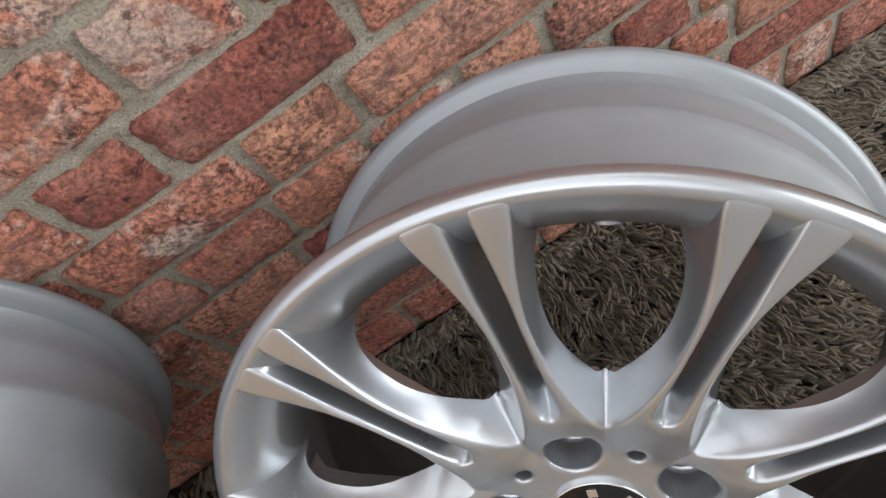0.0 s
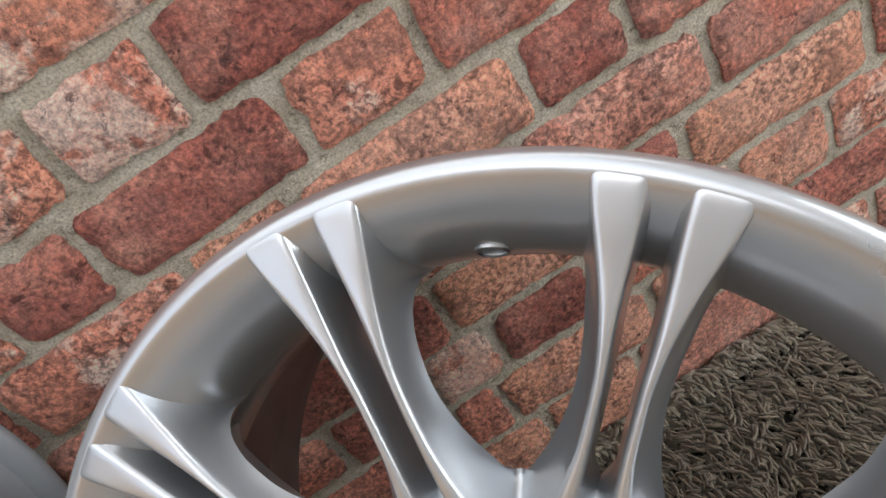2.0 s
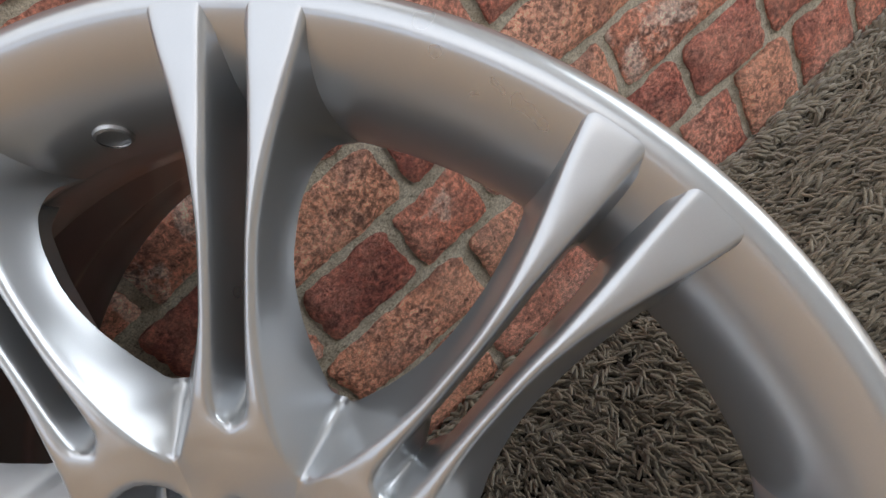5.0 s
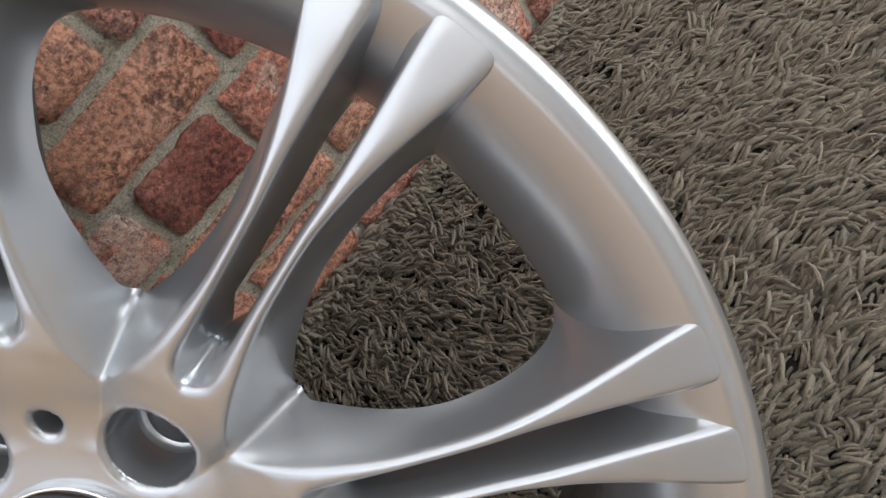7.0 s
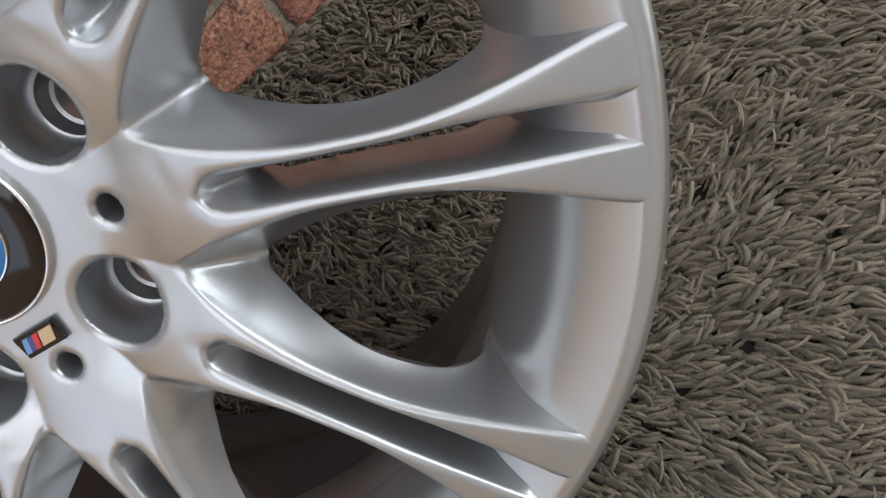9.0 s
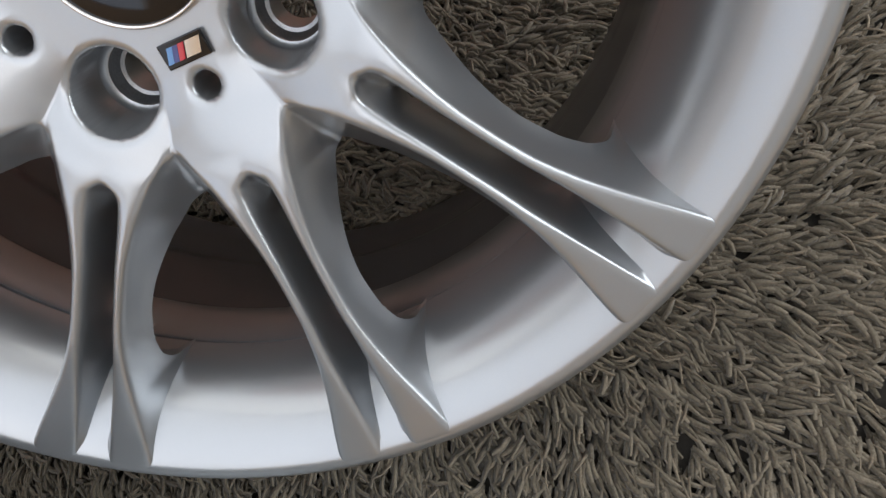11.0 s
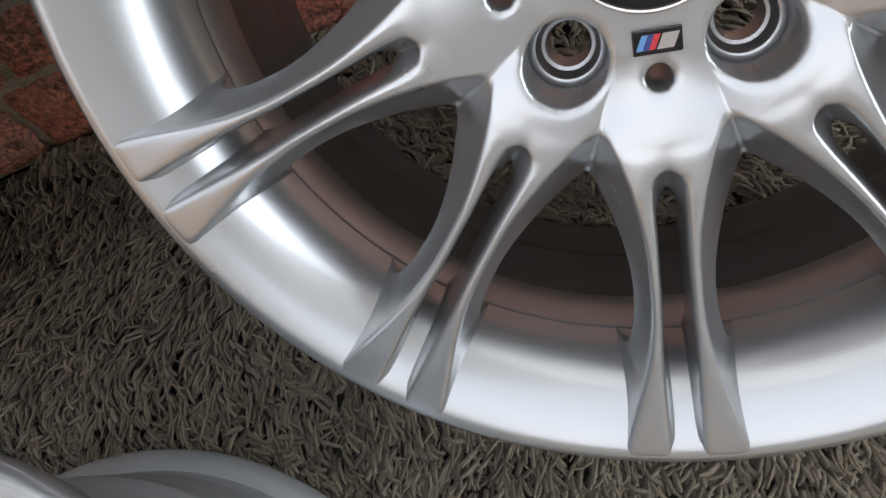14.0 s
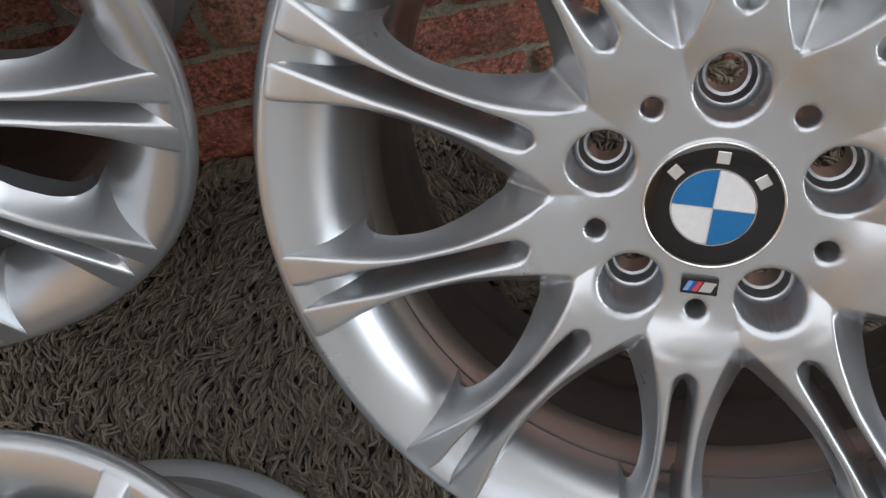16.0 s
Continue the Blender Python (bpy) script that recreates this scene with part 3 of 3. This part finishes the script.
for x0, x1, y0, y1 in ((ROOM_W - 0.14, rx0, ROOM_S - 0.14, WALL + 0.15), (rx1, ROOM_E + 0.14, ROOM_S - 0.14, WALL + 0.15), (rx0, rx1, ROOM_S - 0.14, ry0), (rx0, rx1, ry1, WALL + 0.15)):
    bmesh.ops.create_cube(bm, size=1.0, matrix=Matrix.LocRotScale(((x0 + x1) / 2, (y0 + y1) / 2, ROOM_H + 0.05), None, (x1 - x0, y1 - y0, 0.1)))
tagged(part("ceiling", bm, CEILING), "white painted ceiling with an opening for the added overhead lamp", "ceiling", kind="structure")

# ---- the shaggy carpet ----
def shag(x0, x1, y0, y1, tufts, per, wide, seed, lift=0.0, sides=4):
    """Tufts of flat soft yarns that lie over one another, each yarn a short bent tube."""
    rng = np.random.default_rng(seed)
    tx, ty = rng.uniform(x0, x1, tufts), rng.uniform(y0, y1, tufts)
    # combed towards the room, turning aside east of the wheel
    flow = -1.5 + 1.0 * np.clip((tx - 0.05) / 0.3, 0, 1) + 0.35 * np.sin(tx * 9 + 2 * np.sin(ty * 7)) + 0.35 * np.cos(ty * 13 + 1.5 * np.sin(tx * 11)) + 0.3 * np.sin((tx + ty) * 41) * np.cos((tx - ty) * 37)
    turn = flow + rng.normal(0, 0.3, tufts)
    count = tufts * per
    px = np.repeat(tx, per) + rng.normal(0, 0.0042, count)
    py = np.minimum(np.repeat(ty, per) + rng.normal(0, 0.0042, count), y1)
    ang = np.repeat(turn, per) + rng.normal(0, 0.16, count)
    length = rng.uniform(0.012, 0.023, count)
    curl = np.repeat(rng.normal(0, 0.55, tufts), per) + rng.normal(0, 0.15, count)
    width = wide * rng.uniform(0.75, 1.25, count)
    swell = 0.0030 * np.sin(tx * 190 + 3 * np.sin(ty * 70)) * np.sin(ty * 170 + 3 * np.sin(tx * 60))
    base = np.repeat(rng.uniform(-0.0120, -0.0045, tufts) + swell, per) + rng.uniform(-0.002, 0.002, count) + lift
    steep = rng.normal(0, 0.13, count)
    seg = 3
    pts = np.zeros((count, seg + 1, 3))
    pts[:, 0] = np.stack([px, py, base], 1)
    for i in range(seg):
        lean = np.array([0.80, 1.35, 1.72])[i] + steep
        a = ang + curl * (i + 0.5) / seg
        pts[:, i + 1] = pts[:, i] + (length / seg)[:, None] * np.stack([np.sin(lean) * np.cos(a), np.sin(lean) * np.sin(a), np.cos(lean)], 1)
    pts[:, :, 1] = np.minimum(pts[:, :, 1], y1 + 0.004)
    v = np.zeros((count, seg + 1, sides, 3))
    flat = 0.55 if sides == 4 else 0.75
    for i in range(seg + 1):
        a = ang + curl * i / seg
        side = np.stack([-np.sin(a), np.cos(a), 0 * a], 1)
        lean = np.array([0.5, 0.9, 1.4, 1.6])[i] + steep
        up = np.stack([-np.cos(lean) * np.cos(a), -np.cos(lean) * np.sin(a), np.sin(lean)], 1)
        w = width * (0.8, 1.0, 1.05, 0.85)[i]
        for k in range(sides):
            b = 2 * math.pi * (k + 0.5) / sides
            v[:, i, k] = pts[:, i] + w[:, None] * (math.cos(b) * side + flat * math.sin(b) * up)
    stride = (seg + 1) * sides
    quads = []
    for i in range(seg):
        for k in range(sides):
            quads.append((sides * i + k, sides * i + (k + 1) % sides, sides * (i + 1) + (k + 1) % sides, sides * (i + 1) + k))
    if sides == 4:
        quads.append(tuple(sides * seg + k for k in range(4)))
    q = (np.array(quads)[None] + (np.arange(count) * stride)[:, None, None]).reshape(-1, 4)
    me = bpy.data.meshes.new("yarn_pile")
    me.vertices.add(count * stride)
    me.vertices.foreach_set("co", v.reshape(-1))
    me.loops.add(q.size)
    me.loops.foreach_set("vertex_index", q.reshape(-1).astype(np.int32))
    me.polygons.add(len(q))
    me.polygons.foreach_set("loop_start", np.arange(0, q.size, 4, dtype=np.int32))
    me.polygons.foreach_set("use_smooth", np.ones(len(q), dtype=bool))
    me.update(calc_edges=True)
    return me


pile = shag(-0.82, 0.80, -0.58, WALL - 0.008, 25000, 5, 0.0019, 3, 0.0, 3)
pile.materials.append(YARN)
carpet = tagged(part("carpet", pile, YARN), "olive grey shaggy carpet of soft flat yarns", "carpet", kind="stuff")
part("backing", box(1.70, WALL + 0.61, 0.006, 0, (-0.01, (WALL - 0.61) / 2, -0.0165)), BACKING, carpet, "woven backing, darkened for the shade between yarns")
edge = shag(-0.45, 0.80, WALL - 0.022, WALL - 0.007, 1500, 5, 0.0022, 12, 0.007)
edge.materials.append(YARN)
tagged(part("edge_pile", edge, YARN, carpet), kind="stuff")
loose = shag(-0.82, 0.80, -0.58, WALL - 0.008, 4200, 2, 0.0010, 8, 0.004, 3)
loose.materials.append(THREAD)
tagged(part("loose_threads", loose, THREAD, carpet, "paler twisted threads in the pile"), kind="stuff")

# ---- the bricks, course by course ----
FIRST, COURSE, JOINT = 0.0125, 0.0690, 0.0100
# the upright joints of each course, and the tone of each brick between them
LAID = [
    ((-0.11, -0.027, 0.067, 0.175, 0.332, 0.39, 0.452, 0.53, 0.61), "roopwwro"),
    ((-0.16, -0.005, 0.046, 0.212, 0.318, 0.485, 0.59, 0.72), "rrooddr"),
    ((-0.40, -0.315, -0.252, -0.10, -0.003, 0.07, 0.172, 0.255, 0.326, 0.42, 0.58), "rordwdwwowr"),
    ((-0.25, -0.12, -0.036, 0.047, 0.205, 0.289, 0.47, 0.62), "oddodor"),
    ((-0.40, -0.27, -0.197, -0.10, -0.005, 0.08, 0.155, 0.33, 0.49, 0.65), "oprwwoprr"),
    ((-0.40, -0.245, -0.08, 0.007, 0.192, 0.277, 0.35, 0.50), "rwoodrr"),
    ((-0.36, -0.197, -0.118, 0.043, 0.141, 0.27, 0.40, 0.55), "wddwror"),
    ((-0.25, -0.09, 0.0, 0.17, 0.26, 0.42), "wwdro"),
    ((-0.30, -0.12, 0.035, 0.20, 0.36), "owrd"),
]
TONES = {"d": (0.10, 0.06), "r": (0.30, 0.14), "o": (0.62, 0.14), "p": (0.85, 0.2), "w": (0.45, 0.95)}
SHAPES = {}


def brick_mesh(length, height, variant):
    key = (round(length, 3), round(height, 3), variant)
    if key not in SHAPES:
        rng = random.Random(repr(key))
        n, k = max(8, round(length / 0.0065)), 9
        verts, faces = [], []

        def ragged(count, reach, fine):
            """A broken outline: slow waves and small chips."""
            knots = [rng.uniform(-reach, reach) for _ in range(count // 4 + 2)]
            out = []
            for q in range(count + 1):
                u = q / count * (len(knots) - 1)
                g = min(int(u), len(knots) - 2)
                f = u - g
                f = f * f * (3 - 2 * f)
                out.append(knots[g] * (1 - f) + knots[g + 1] * f + rng.uniform(-fine, fine) - (rng.uniform(0.001, 0.003) if rng.random() < 0.1 else 0.0))
            return out

        foot, head, west, east = ragged(n, 0.0022, 0.0009), ragged(n, 0.0022, 0.0009), ragged(k, 0.0020, 0.0009), ragged(k, 0.0020, 0.0009)
        hollow = [rng.uniform(-0.0010, 0.0010) for _ in range(4)]
        round_off = rng.uniform(0.003, 0.009)
        for j in range(k + 1):
            for i in range(n + 1):
                u, v = i / n, j / k
                half_x = length / 2 + (west[j] if u < 0.5 else east[j])
                half_z = height / 2 + (foot[i] if v < 0.5 else head[i])
                x, z = (2 * u - 1) * half_x, (2 * v - 1) * half_z
                # worn corners
                cx, cz = max(0.0, abs(x) - half_x + round_off), max(0.0, abs(z) - half_z + round_off)
                reach = math.hypot(cx, cz)
                if reach > round_off and cx > 0 and cz > 0:
                    x, z = math.copysign(half_x - round_off + cx * round_off / reach, x), math.copysign(half_z - round_off + cz * round_off / reach, z)
                rim = i in (0, n) or j in (0, k)
                near = i in (1, n - 1) or j in (1, k - 1)
                face = hollow[0] * (1 - u) * (1 - v) + hollow[1] * u * (1 - v) + hollow[2] * (1 - u) * v + hollow[3] * u * v
                verts.append((x, face + (0.0042 if rim else 0.0009 if near else 0.0) + rng.uniform(-0.0005, 0.0005), z))
        for j in range(k):
            for i in range(n):
                a = j * (n + 1) + i
                faces.append((a, a + 1, a + n + 2, a + n + 1))
        ring = list(range(n + 1)) + [j * (n + 1) + n for j in range(1, k + 1)] + [k * (n + 1) + i for i in range(n - 1, -1, -1)] + [j * (n + 1) for j in range(k - 1, 0, -1)]
        off = len(verts)
        for r in ring:
            x, y, z = verts[r]
            verts.append((x, 0.014, z))
        for a in range(len(ring)):
            b = (a + 1) % len(ring)
            faces.append((ring[b], ring[a], off + a, off + b))
        SHAPES[key] = mesh_from("brick", verts, faces, BRICK, 55)
    return SHAPES[key]


def lay(x0, x1, z0, z1, tone):
    b = new("brick", brick_mesh(x1 - x0, z1 - z0, rng.randrange(50)))
    b.parent = wall
    b.location = ((x0 + x1) / 2, WALL - 0.006 + rng.uniform(-0.0015, 0.001), (z0 + z1) / 2 + rng.uniform(-0.002, 0.002))
    b.rotation_euler = (0, rng.uniform(-0.012, 0.012), 0)
    hue, lime = TONES[tone]
    b.color = (min(1, max(0, hue + rng.uniform(-0.07, 0.07))), lime * rng.uniform(0.8, 1.0), rng.random(), 1)


rng = random.Random(5)
for c in range(14):
    joints, tones = LAID[c] if c < len(LAID) else ((0.0,), "")
    joints = list(joints)
    while joints[0] > -1.0:
        joints.insert(0, joints[0] - rng.choice((0.085, 0.165, 0.165)))
        tones = rng.choice("drrowp") + tones
    while joints[-1] < 1.0:
        joints.append(joints[-1] + rng.choice((0.085, 0.165, 0.165)))
        tones += rng.choice("drrowp")
    for x0, x1, tone in zip(joints, joints[1:], tones):
        lay(x0 + JOINT / 2, x1 - JOINT / 2, (FIRST + c * COURSE + JOINT / 2) if c else -0.004, FIRST + (c + 1) * COURSE - JOINT / 2, tone)
